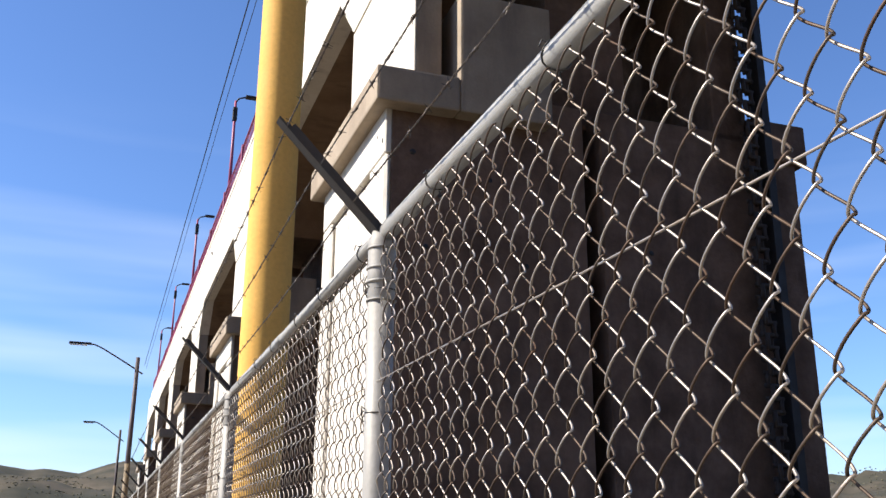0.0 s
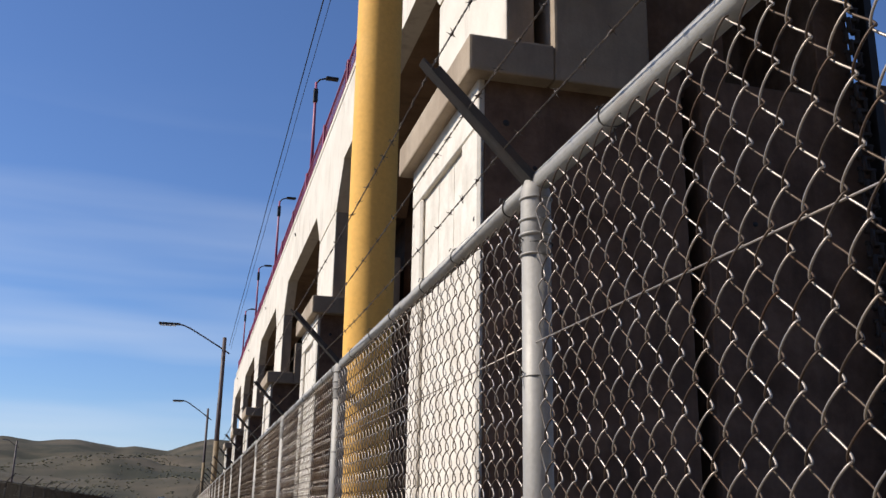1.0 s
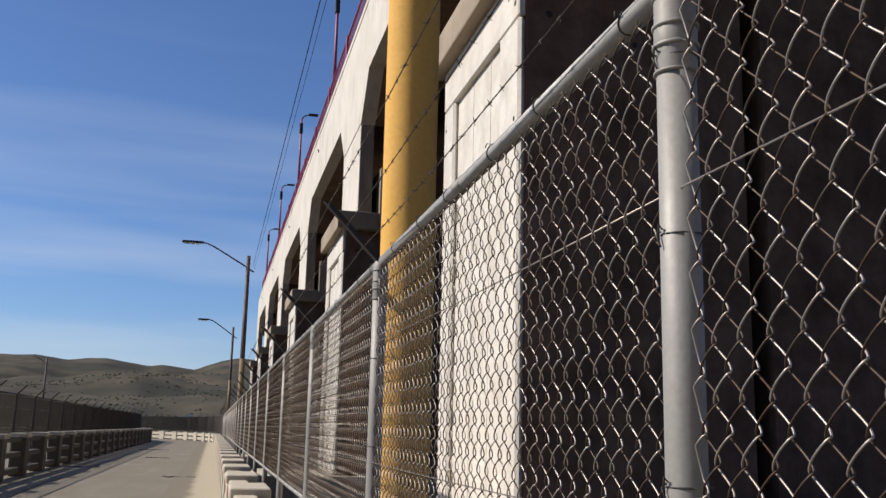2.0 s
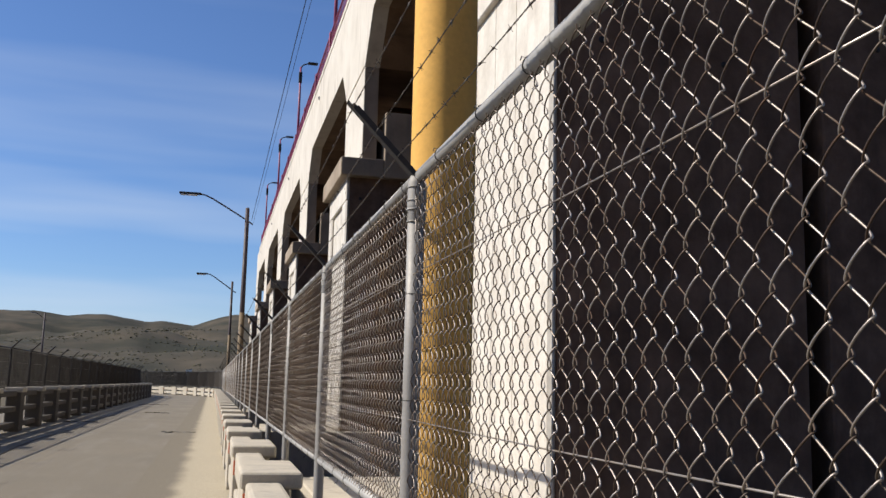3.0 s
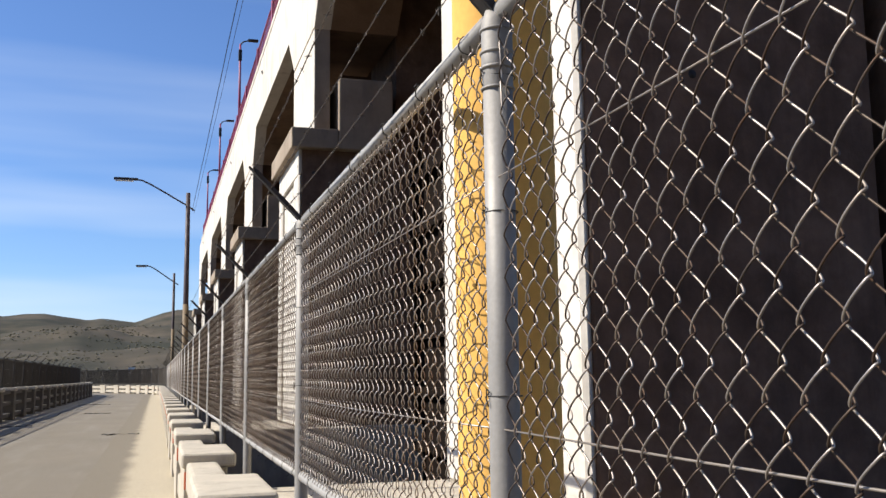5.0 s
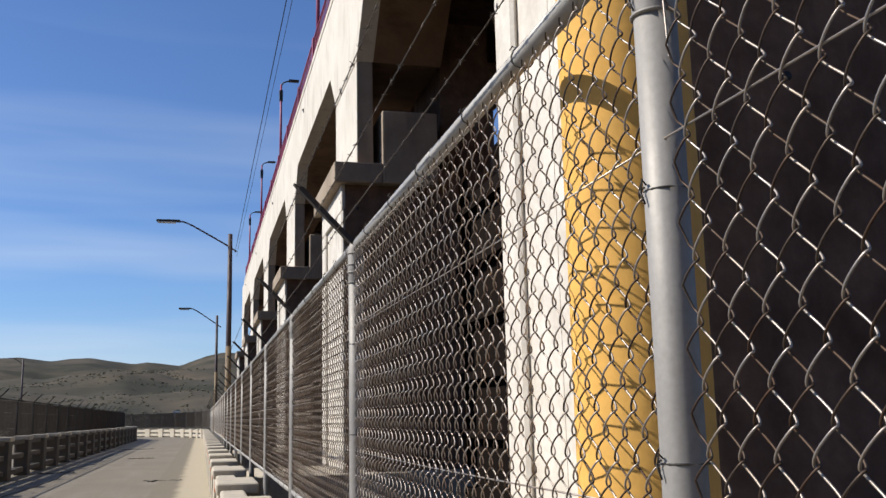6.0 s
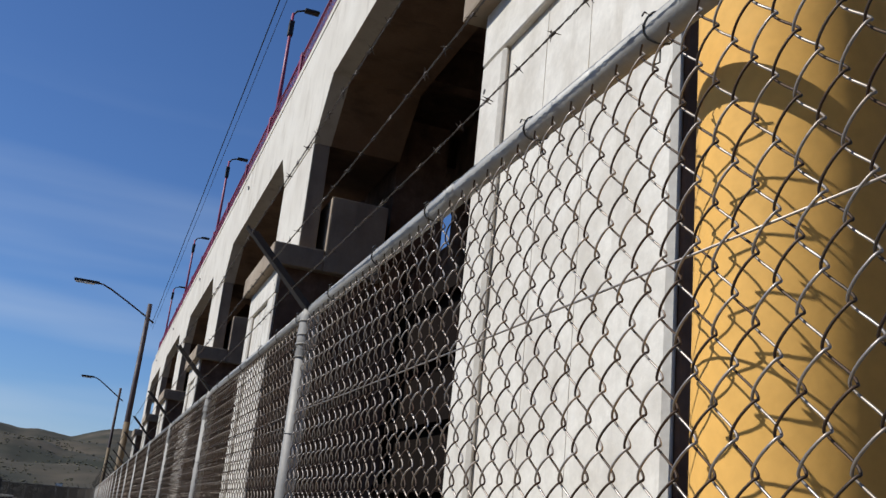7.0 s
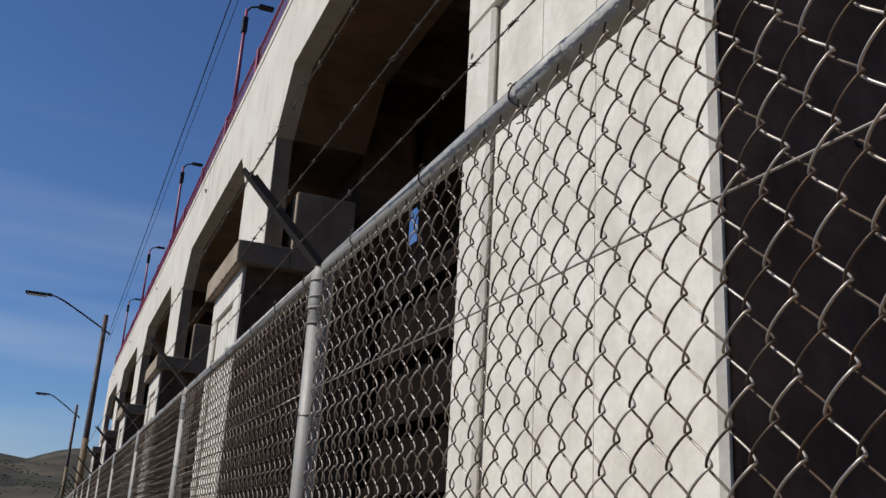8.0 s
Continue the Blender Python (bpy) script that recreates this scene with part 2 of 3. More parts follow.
def part(name, shape, mat, parent=None, label="", smooth=False):
    """Links a bmesh or a mesh as one object under parent. The shape is in the parent's space."""
    if isinstance(shape, bmesh.types.BMesh):
        me = bpy.data.meshes.new(name)
        shape.to_mesh(me)
        shape.free()
        if smooth:
            me.polygons.foreach_set("use_smooth", [True] * len(me.polygons))
    else:
        me = shape
    if not me.materials:
        me.materials.append(mat)
    ob = new(name, me)
    if parent:
        ob.parent = parent
    if label:
        ob["label"] = label
    return ob


# ---- ground, hills ----
# skyline of the far ridge: bearing in degrees, and rise over distance
SKYLINE = [(-180, 0.04), (-40, 0.05), (-20, 0.058), (-11.7, 0.0633), (-9.7, 0.0634), (-8.3, 0.0598), (-6.15, 0.0642), (-3.85, 0.0563),
           (-3.0, 0.0588), (-1.25, 0.0547), (0.3, 0.064), (1.2, 0.067), (6, 0.06), (20, 0.05), (62, 0.04), (180, 0.04)]


def height(x, y):
    """Height of the land: low round the dam, with two rows of hills and an added hill behind the camera."""
    r, a = math.hypot(x, y), math.atan2(x, y)
    n1 = noise.fractal(Vector((x * 0.007, y * 0.007, 0)), 1.0, 2.0, 6)
    ridge = 1 - abs(noise.fractal(Vector((x * 0.0022 + 3, y * 0.0022, 5.5)), 1.0, 2.0, 6)) * 1.6
    n2 = noise.fractal(Vector((math.sin(a) * 9, math.cos(a) * 9, 3.1)), 1.0, 2.0, 4)
    n3 = noise.fractal(Vector((math.sin(a) * 5 + 5, math.cos(a) * 5, 7.7)), 1.0, 2.0, 4)
    def rise(r0, r1):
        t = min(max((r - r0) / (r1 - r0), 0), 1)
        return t * t * (3 - 2 * t)
    z = -9 + rise(100, 420) * (17 + 6 * n3) + rise(260, 950) * (14 + 24 * ridge + 6 * n2)
    z += n1 * (5 + 16 * rise(300, 900)) * rise(110, 300)
    far = float(np.interp(math.degrees(a), [k[0] for k in SKYLINE], [k[1] for k in SKYLINE]))
    far = (far * 1500 + 1.4) * (1 + 0.05 * noise.fractal(Vector((x * 0.006, y * 0.006, 9)), 1.0, 2.0, 5))
    z += (far - z) * rise(950, 1500) - 60 * rise(1550, 2600)
    # Unseen hill behind the camera, added to cut the sky's fill light.
    back = min(max((-math.cos(a) - 0.45) / 0.4, 0), 1)
    z += back * rise(45, 190) * (80 + 14 * n2)
    return z


def build_ground():
    rings = [0, 20, 45, 80, 110, 130] + [150 * 1.038 ** k for k in range(76)] + [4500]
    turns = [radians(-40 + 0.3 * k) for k in range(340)] + [radians(62 + 4.28 * k) for k in range(60)]
    steps = len(turns)
    verts, faces = [(0, 0, -9)], []
    for r in rings[1:]:
        for a in turns:
            x, y = r * math.sin(a), r * math.cos(a)
            verts.append((x, y, height(x, y)))
    for k in range(steps):
        faces.append((0, 1 + (k + 1) % steps, 1 + k))
    for i in range(len(rings) - 2):
        a, b = 1 + i * steps, 1 + (i + 1) * steps
        for k in range(steps):
            faces.append((a + k, a + (k + 1) % steps, b + (k + 1) % steps, b + k))
    me = bpy.data.meshes.new("ground")
    me.from_pydata(verts, [], faces)
    me.polygons.foreach_set("use_smooth", [True] * len(me.polygons))
    ob = part("ground", me, HILL)
    tagged(ob, "dry olive and tan scrub hills beyond the dam", "ground", kind="structure")


def build_shrubs():
    """Low clumps of scrub over the nearer hills."""
    rng = random.Random(4)
    ico = bmesh.new()
    bmesh.ops.create_icosphere(ico, subdivisions=1, radius=1)
    base = np.array([v.co for v in ico.verts])
    tri = [tuple(v.index for v in f.verts) for f in ico.faces]
    ico.free()
    verts, faces, at = [], [], 0
    for _ in range(60000):
        a = radians(rng.uniform(-34, 62))
        r = 130 * (9.0 ** rng.random())
        x, y = r * math.sin(a), r * math.cos(a)
        if noise.noise(Vector((x * 0.012, y * 0.012, 2))) < rng.uniform(-0.35, 0.35):
            continue
        s = rng.uniform(0.10, 0.30) * (1 + r / 420)
        jit = np.array([[rng.uniform(0.6, 1.25) for _ in range(3)] for _ in range(len(base))])
        v = base * jit * np.array((s * rng.uniform(0.8, 1.6), s * rng.uniform(0.8, 1.6), s * rng.uniform(0.5, 0.9)))
        verts.append(v + np.array((x, y, height(x, y) + 0.25 * s)))
        faces += [tuple(i + at for i in f) for f in tri]
        at += len(base)
    me = bpy.data.meshes.new("hill_shrubs")
    me.from_pydata(np.concatenate(verts).tolist(), [], faces)
    ob = part("hill_shrubs", me, SHRUB)
    tagged(ob, "dark green scrub bushes scattered over the dry hills", "shrubs", kind="stuff")


# ---- the line of the road: straight, then a bend to the left ----
BEND_Y, BEND_X, STEP = 80.0, -40.0, 0.05


def along(s, off):
    """Place and heading (radians to the left) at s metres along the fence line, off metres to its right."""
    if s <= BEND_Y:
        return off, s, 0.0
    a = (s - BEND_Y) / -BEND_X
    r = -BEND_X + off
    return BEND_X + r * math.cos(a), BEND_Y + r * math.sin(a), a


def line_pose(s, off, z=0.0):
    x, y, a = along(s, off)
    return Matrix.Translation((x, y, z)) @ Matrix.Rotation(a, 4, "Z")


def strip(off0, off1, s0, s1, z0, z1, step=1.5, wobble=0.0):
    """A slab that follows the road between two offsets."""
    bm = bmesh.new()
    rows, n = [], int((s1 - s0) / step) + 1
    for i in range(n + 1):
        s = s0 + (s1 - s0) * i / n
        o0 = off0 + wobble * noise.fractal(Vector((s * 0.35, 3.3, 0)), 1.0, 2.0, 4)
        row = []
        for o, z in ((o0, z0), (off1, z0), (off1, z1), (o0, z1)):
            x, y, _ = along(s, o)
            row.append(bm.verts.new((x, y, z)))
        rows.append(row)
    for a, b in zip(rows, rows[1:]):
        for k in range(4):
            bm.faces.new((a[k], a[(k + 1) % 4], b[(k + 1) % 4], b[k]))
    bm.faces.new(rows[0])
    bm.faces.new(list(reversed(rows[-1])))
    bmesh.ops.recalc_face_normals(bm, faces=bm.faces)
    return bm


def build_road():
    road = part("road", strip(-9.5, 0.12, -25, 128, -1.6, 0.0), ROAD)
    tagged(road, "pale worn concrete road over the dam", "road", kind="structure")
    walk_strip = part("pavement", strip(-1.62, -0.2, -25, 128, -0.01, 0.008, 0.25, 0.03), DUST_EDGE)
    tagged(walk_strip, "sandy dust-covered strip beside the parapet", "pavement", kind="structure")
    body = part("wall_dam", strip(-9.4, 0.05, -25, 128, -12, -1.6), CONCRETE)
    tagged(body, "concrete dam body below the road", "wall", kind="structure")
    rng = random.Random(2)
    for s, o0, o1 in ((28.3, -1.97, -1.10), (34.0, -5.2, -4.2), (43.5, -3.4, -2.4), (57, -4.6, -3.0)):
        pts = [(*along(s + rng.uniform(-0.22, 0.22), o0 + (o1 - o0) * k / 12)[:2], 0.008) for k in range(13)]
        crack = part("road_joint", tubes([(pts, [0.022 * rng.uniform(0.3, 1.2) for _ in pts], 5)]), TAR)
        tagged(crack, "dark tar-filled joint across the road", "joint", group="road joints", kind="structure")
    pts = [(*along(16 + 3 * k, -4.35 + 0.12 * math.sin(k * 1.7))[:2], 0.002) for k in range(12)]
    crack = part("road_joint", tubes([(pts, 0.016, 5)]), TAR)
    tagged(crack, "dark tar-filled joint along the road", "joint", group="road joints", kind="structure")


# ---- concrete parapets ----
PITCH = 2.85


def parapet_right():
    """A post with its cross cap and the beams that run on to the next post; road side at local x = -0.56."""
    ob = thing("parapet_section", "weathered concrete parapet post with capped top and rail", "parapet", "parapet sections beside the fence")
    part("post", block(-0.55, -0.32, 0.06, 1.02, 0.0, 0.64, 0.03, 2), PARAPET, ob)
    part("cap", block(-0.57, -0.13, 0.0, 1.08, 0.63, 0.75, 0.035, 3), PARAPET, ob)
    part("bracket", block(-0.33, -0.15, 0.70, 1.0, 0.0, 0.64, 0.02, 1), PARAPET, ob)
    part("rail", block(-0.53, -0.28, 1.03, PITCH + 0.05, 0.44, 0.68, 0.03, 2), PARAPET, ob)
    part("rail", block(-0.53, -0.31, 1.03, PITCH + 0.05, 0.10, 0.33, 0.03, 2), PARAPET, ob)
    part("reflector", block(-0.545, -0.515, 0.045, 0.065, 0.46, 0.60, 0.004), ORANGE, ob, "small orange reflector")
    return ob


def parapet_left():
    ob = thing("parapet_section", "concrete parapet post with three open rails, coloured dark for shade", "parapet", "parapet sections across the road")
    part("post", block(-0.20, 0.16, 0.0, 0.52, 0.0, 1.0, 0.03, 2), PARAPET_SHADED, ob)
    # Cap stays pale to stand for its sunlit top.
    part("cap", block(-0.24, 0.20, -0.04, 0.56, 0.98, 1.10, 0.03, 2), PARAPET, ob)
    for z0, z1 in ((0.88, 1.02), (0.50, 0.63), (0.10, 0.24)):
        part("rail", block(-0.18, 0.06, 0.50, PITCH + 0.02, z0, z1, 0.025, 2), PARAPET_SHADED, ob)
    return ob


def build_parapets():
    right, left = parapet_right(), parapet_left()
    first = 8.8 - 4 * PITCH
    s = first
    k = 0
    while s < 124:
        m = line_pose(s, 0.07) if s < BEND_Y else line_pose(s, 0.07) @ pose(0, 0, 0, 0, 0, 1.2)
        if k == 0:
            right.matrix_basis = m
        else:
            copy_thing(right, m)
        k += 1
        s += PITCH
    s, k = 5.0, 0
    while s < 120:
        m = line_pose(s, -5.55)
        if k == 0:
            left.matrix_basis = m
        else:
            copy_thing(left, m)
        k += 1
        s += PITCH


# ---- chain-link fence ----
POST_GAP, TOP_Z, LOW_Z = 3.0, 2.19, 0.86
POST_X, RAIL_X = 0.013, 0.021  # how far posts and rails stand behind the woven wire


def mesh_panel(points, sides, thick=0.0020, col=0.0380, row=0.0440, y0=0.0, z0=0.0, seed=1, z_top=2.16, z_low=0.875, length=POST_GAP):
    """Woven wire between two posts: upright wires, each a flattened spiral that hooks into its neighbours. The strand that
    leans one way lies in front, the other behind; wires off two spools take turns (two material slots).
    col and row are half a loop's width and height, (y0, z0) is one of the knots."""
    rng = random.Random(seed)
    if points >= 12:
        half = np.array((0.0, 0.012, 0.032, 0.062, 0.11, 0.17, 0.24, 0.31, 0.38, 0.43, 0.465, 0.487))
    elif points >= 4:
        half = np.array((0.0, 0.06, 0.25, 0.44))
    else:
        half = np.array((0.0,))
    one = np.concatenate([half, half + 0.5])
    low = math.floor((z_low - z0) / (2 * row)) - 1
    turns = int((z_top - z_low) / (2 * row)) + 4
    full = np.concatenate([one + i for i in range(turns)])
    ph = full % 1.0
    tri = np.where(ph < 0.5, 4 * ph - 1, 3 - 4 * ph)
    swing = tri * (1.22 - 0.22 * tri ** 2)
    u = np.where(ph < 0.5, 2 * ph, 2 - 2 * ph)
    dep = np.sin(math.pi * u ** 0.8) ** 0.7 * np.where(ph < 0.5, 0.7, -0.95)
    items, slots = [], []
    for k in range(math.ceil(-y0 / col), math.floor((length - y0) / col)):
        z = z0 + (2 * (low + full) + k % 2) * row
        mid_y = y0 + (k + 0.5) * col + rng.uniform(-0.0008, 0.0008)
        amp = col / 2 + 0.0036
        y = mid_y + swing * amp + 0.0016 * np.sin(z * 3.1 + k * 0.7)
        jig = np.array([rng.uniform(-1, 1) for _ in range(turns)]).repeat(len(one))
        x = dep * 0.0092 + 0.005 * np.sin(y * 2.4 + 1) * np.sin((z - z_low) * 2.4) + jig * 0.0006
        z = z + 0.0012 * np.sin(y * 2.7 + seed) + jig * 0.0005
        keep = (z > z_low) & (z < z_top) & (y > 0.02) & (y < length - 0.055)
        items.append((np.stack([x, y, z], 1)[keep], thick, sides, False, False))
        slots.append(k % 2)
    return tubes(items, slots)


def ring_points(cx, cy, cz, r, axis="y", n=12, sx=1.0):
    out = []
    for k in range(n):
        a = 2 * math.pi * k / n
        c, s = r * math.cos(a), r * math.sin(a)
        out.append((cx + c * sx, cy, cz + s) if axis == "y" else (cx + c, cy + s, cz))
    return out


def rail_tie(r):
    """A wire loop round a rail with its twisted ends."""
    loop = [(q[0], q[1] + 0.005 * math.sin(i), q[2]) for i, q in enumerate(ring_points(0, 0, 0, r, "y", 14))]
    return tubes([(loop, 0.0017, 5, True),
                  ([(0.004, 0, -r), (0.012, 0.012, -r - 0.02), (-0.004, 0.004, -r - 0.034)], 0.0016, 5),
                  ([(-0.012, 0.01, r - 0.003), (-0.022, 0.014, r + 0.002), (-0.03, 0.004, r - 0.012)], 0.0016, 5)])


def fence_post(parent, at, detail, GALV=GALV):
    """A pipe post with its top sleeve, tie wires and a bent arm for the barbed wire."""
    post = part("post", tubes([([(0, 0, -0.35), (0, 0, 0.6), (0, 0, 1.4), (0, 0, TOP_Z - 0.03)], 0.034, 20 if detail else 8)]), GALV, parent)
    post.matrix_local = at
    sleeve = [(0, 0, TOP_Z - 0.185), (0, 0, TOP_Z - 0.18), (0, 0, TOP_Z - 0.135), (0, 0, TOP_Z - 0.13), (0, 0, TOP_Z - 0.10),
              (0, 0, TOP_Z - 0.095), (0, 0, TOP_Z - 0.03), (0, 0, TOP_Z + 0.018)]
    part("cap", tubes([(sleeve, [0.0345, 0.0358, 0.0358, 0.0372, 0.0372, 0.0362, 0.0362, 0.022], 18 if detail else 8)]), GALV, post)
    if detail:
        for z, r in ((TOP_Z - 0.045, 0.0036), (TOP_Z - 0.098, 0.0044), (TOP_Z - 0.134, 0.0044), (TOP_Z - 0.182, 0.0028)):
            part("ring", tubes([(ring_points(0, 0, z, 0.0368, "z", 24), r, 6, True)]), GALV, post)
    bm = prism([(-0.027, 0), (0.027, 0), (0.019, 1), (-0.019, 1)], -0.003, 0.003)
    length = 0.385
    for v in bm.verts:
        v.co.z *= length
    box_into(bm, -0.003, 0.024, 0.016, 0.021, 0.0, length * 0.96)
    box_into(bm, -0.003, 0.020, -0.020, -0.016, 0.0, length * 0.9)
    bmesh.ops.transform(bm, matrix=Matrix.Translation((-0.006 - POST_X, 0, TOP_Z)) @ Matrix.Rotation(radians(-44), 4, "Y"), verts=bm.verts)
    part("arm", bm, ARM, post, "dark rusted steel arm for barbed wire")
    if detail:
        for z in (TOP_Z - 0.155, 1.725, 1.32):
            ties = [(ring_points(0.003, 0, z, 0.0365, "z", 16), 0.0017, 5, True)]
            ties.append(([(-0.034, 0.004, z + 0.006), (-0.043, 0.002, z - 0.001), (-0.038, -0.004, z - 0.022)], 0.0016, 5))
            ties.append(([(-0.035, -0.004, z + 0.008), (-0.044, -0.008, z + 0.016), (-0.039, 0.006, z - 0.004)], 0.0016, 5))
            part("tie", tubes(ties), TIE, post)
    return post


def barbed_strand(p0, p1, rng, barbs=True):
    """Two twisted wires with four-pointed barbs between two arms."""
    p0, p1 = np.array(p0, float), np.array(p1, float)
    span = np.linalg.norm(p1 - p0)
    n = int(span / 0.02) if barbs else 12
    sag = rng.uniform(0.005, 0.022)
    t = np.linspace(0, 1, n + 1)
    mid = p0 + (p1 - p0) * t[:, None]
    mid[:, 2] -= sag * 4 * t * (1 - t)
    items = []
    if not barbs:
        return [(mid, 0.0028, 4, False, False)]
    tw = t * span / 0.055 * 2 * math.pi
    off = np.stack([np.cos(tw), np.zeros_like(tw), np.sin(tw)], 1) * 0.0017
    items.append((mid + off, 0.0013, 4, False, False))
    items.append((mid - off, 0.0013, 4, False, False))
    s = rng.uniform(0.03, 0.1)
    while s < span:
        c = mid[min(int(s / span * n), n)]
        for sy in (-0.006, 0.006):
            a = rng.uniform(0, math.pi)
            d = np.array((math.cos(a) * 0.012, rng.uniform(-0.007, 0.007), math.sin(a) * 0.012))
            q = c + np.array((0, sy, 0))
            items.append(([q - d, q + 0.1 * d, q + d], [0.0005, 0.0016, 0.0005], 4, False, False))
        items.append(([c + np.array((0, -0.009, 0)), c + np.array((0, 0.009, 0))], 0.0030, 6))
        s += rng.uniform(0.115, 0.15)
    return items


def build_fence(near0, near1, far1, off, label, name, arms_side=1, z_base=0.0, first=-0.5, group="fences"):
    rng = random.Random(11)
    fence = thing(name, label, "fence", group)
    count = int((far1 - first) / POST_GAP) + 1
    woven = [mesh_panel(12, 6), mesh_panel(4, 4, seed=2), mesh_panel(2, 3, seed=3)]
    own = {}
    if near1 > 0:
        for s, col, row, y0, z0 in ((-0.5, 0.0377, 0.0446, 0.0142, -0.0258), (2.5, 0.0388, 0.0454, 0.0164, 0.0129), (5.5, 0.0367, 0.0414, -0.0125, -0.0106)):
            own[s] = mesh_panel(12, 6, 0.0018, col, row, y0 - s, z0, seed=5)
    for me in woven + list(own.values()):
        pair = (WIRE if me in own.values() else WIRE_SHADED, WIRE_DULL) if near1 > 0 else (WIRE_DARK, WIRE_DARK)
        for mat in pair:
            me.materials.append(mat)
    far_woven = mesh_panel(2, 3, 0.015 if near1 > 0 else 0.0058, seed=4)
    for mat in (WIRE_DARK, WIRE_DARK):
        far_woven.materials.append(mat)
    master = {}
    strands_near, strands_far = [], []
    for i in range(count):
        s = first + POST_GAP * i
        detail = near0 <= s <= near1
        m = line_pose(s, off + POST_X, z_base)
        if arms_side < 0:
            m = m @ Matrix.Rotation(math.pi, 4, "Z")
        sort = (detail, s > 72)
        if sort not in master:
            master[sort] = fence_post(fence, m, detail, GALV if near1 > 0 and s <= 72 else STEEL)
        else:
            src = master[sort]
            post = src.copy()
            scene.collection.objects.link(post)
            post.matrix_local = m
            for child in src.children:
                c = child.copy()
                scene.collection.objects.link(c)
                c.parent = post
        if i == count - 1:
            break
        ob = part("mesh", own.get(s) or (far_woven if s > 72 or near1 < 0 else woven[0 if detail else 1 if s < near1 + 20 else 2]), WIRE, fence)
        a, b = line_pose(s, off, z_base), line_pose(s + POST_GAP, off, z_base)
        d = b.translation - a.translation
        ob.matrix_local = Matrix.Translation(a.translation) @ Matrix.Rotation(math.atan2(-d.x, d.y), 4, "Z")
        for fr in (0.25, 0.58, 0.92):
            dx, dz = -0.006 - 0.268 * fr, TOP_Z + 0.277 * fr
            p0 = line_pose(s, off + dx * arms_side, z_base + dz).translation
            p1 = line_pose(s + POST_GAP, off + dx * arms_side, z_base + dz).translation
            (strands_near if detail else strands_far).append(barbed_strand(p0, p1, rng, detail))
    tie_top, tie_low = rail_tie(0.0268), rail_tie(0.0308)
    ends = [line_pose(first + POST_GAP * i - (0.6 if i == 0 else 0), off + RAIL_X, z_base) for i in range(count)]
    for i in range(count - 1):
        a, b = ends[i].translation, ends[i + 1].translation
        fine_rail = first + POST_GAP * i <= near1
        sides = 18 if fine_rail else 7
        for z, r in ((TOP_Z, 0.0245), (LOW_Z, 0.0285)):
            part("rail", tubes([([(a.x, a.y, z + a.z), (b.x, b.y, z + b.z)], r, sides)]), RAIL if near1 > 0 and first + POST_GAP * i < 60 else STEEL, fence)
        if fine_rail:
            for fr in (0.06, 0.22, 0.37, 0.55, 0.71, 0.88):
                y = a.y + (b.y - a.y) * fr + rng.uniform(-0.05, 0.05)
                for z, shape in ((TOP_Z, tie_top), (LOW_Z, tie_low)):
                    tie = part("tie", shape, TIE, fence)
                    tie.location = (a.x, y, z)
                    tie.rotation_euler = (rng.uniform(-0.2, 0.2), rng.uniform(-0.3, 0.3), rng.uniform(-0.12, 0.12))
            part("sleeve", tubes([([(a.x, a.y + 1.45, TOP_Z), (a.x, a.y + 1.62, TOP_Z)], 0.0265, 18)]), RAIL, fence)
        for z in (1.80, 1.25):
            pts = [(a.x - RAIL_X + (b.x - a.x) * t, a.y + (b.y - a.y) * t, z + a.z - 0.006 * math.sin(math.pi * t)) for t in (0, 0.25, 0.5, 0.75, 1)]
            part("tension_wire", tubes([(pts, 0.0020, 6 if fine_rail else 3)]), WIRE, fence)
    for group_of in strands_near + strands_far:
        part("barbed_wire", tubes(group_of), BARB, fence, "rusty twisted barbed wire")
    return fence


def build_fences():
    build_fence(-0.6, 12.0, 116, 0.0, "galvanised chain-link fence with barbed wire on bent arms", "chain_link_fence")
    build_fence(-99, -98, 112, -6.35, "dark chain-link fence along the far parapet", "chain_link_fence", -1, -0.02, 7.0)


# ---- spillway piers and bridge ----
PIER_GAP, PIER_LEN, PIER_Y, XF, XC, XB = 12.25, 2.87, 8.78, 1.755, 2.05, 6.5
SPRING, SOFFIT, DECK = 8.1, 9.05, 10.75


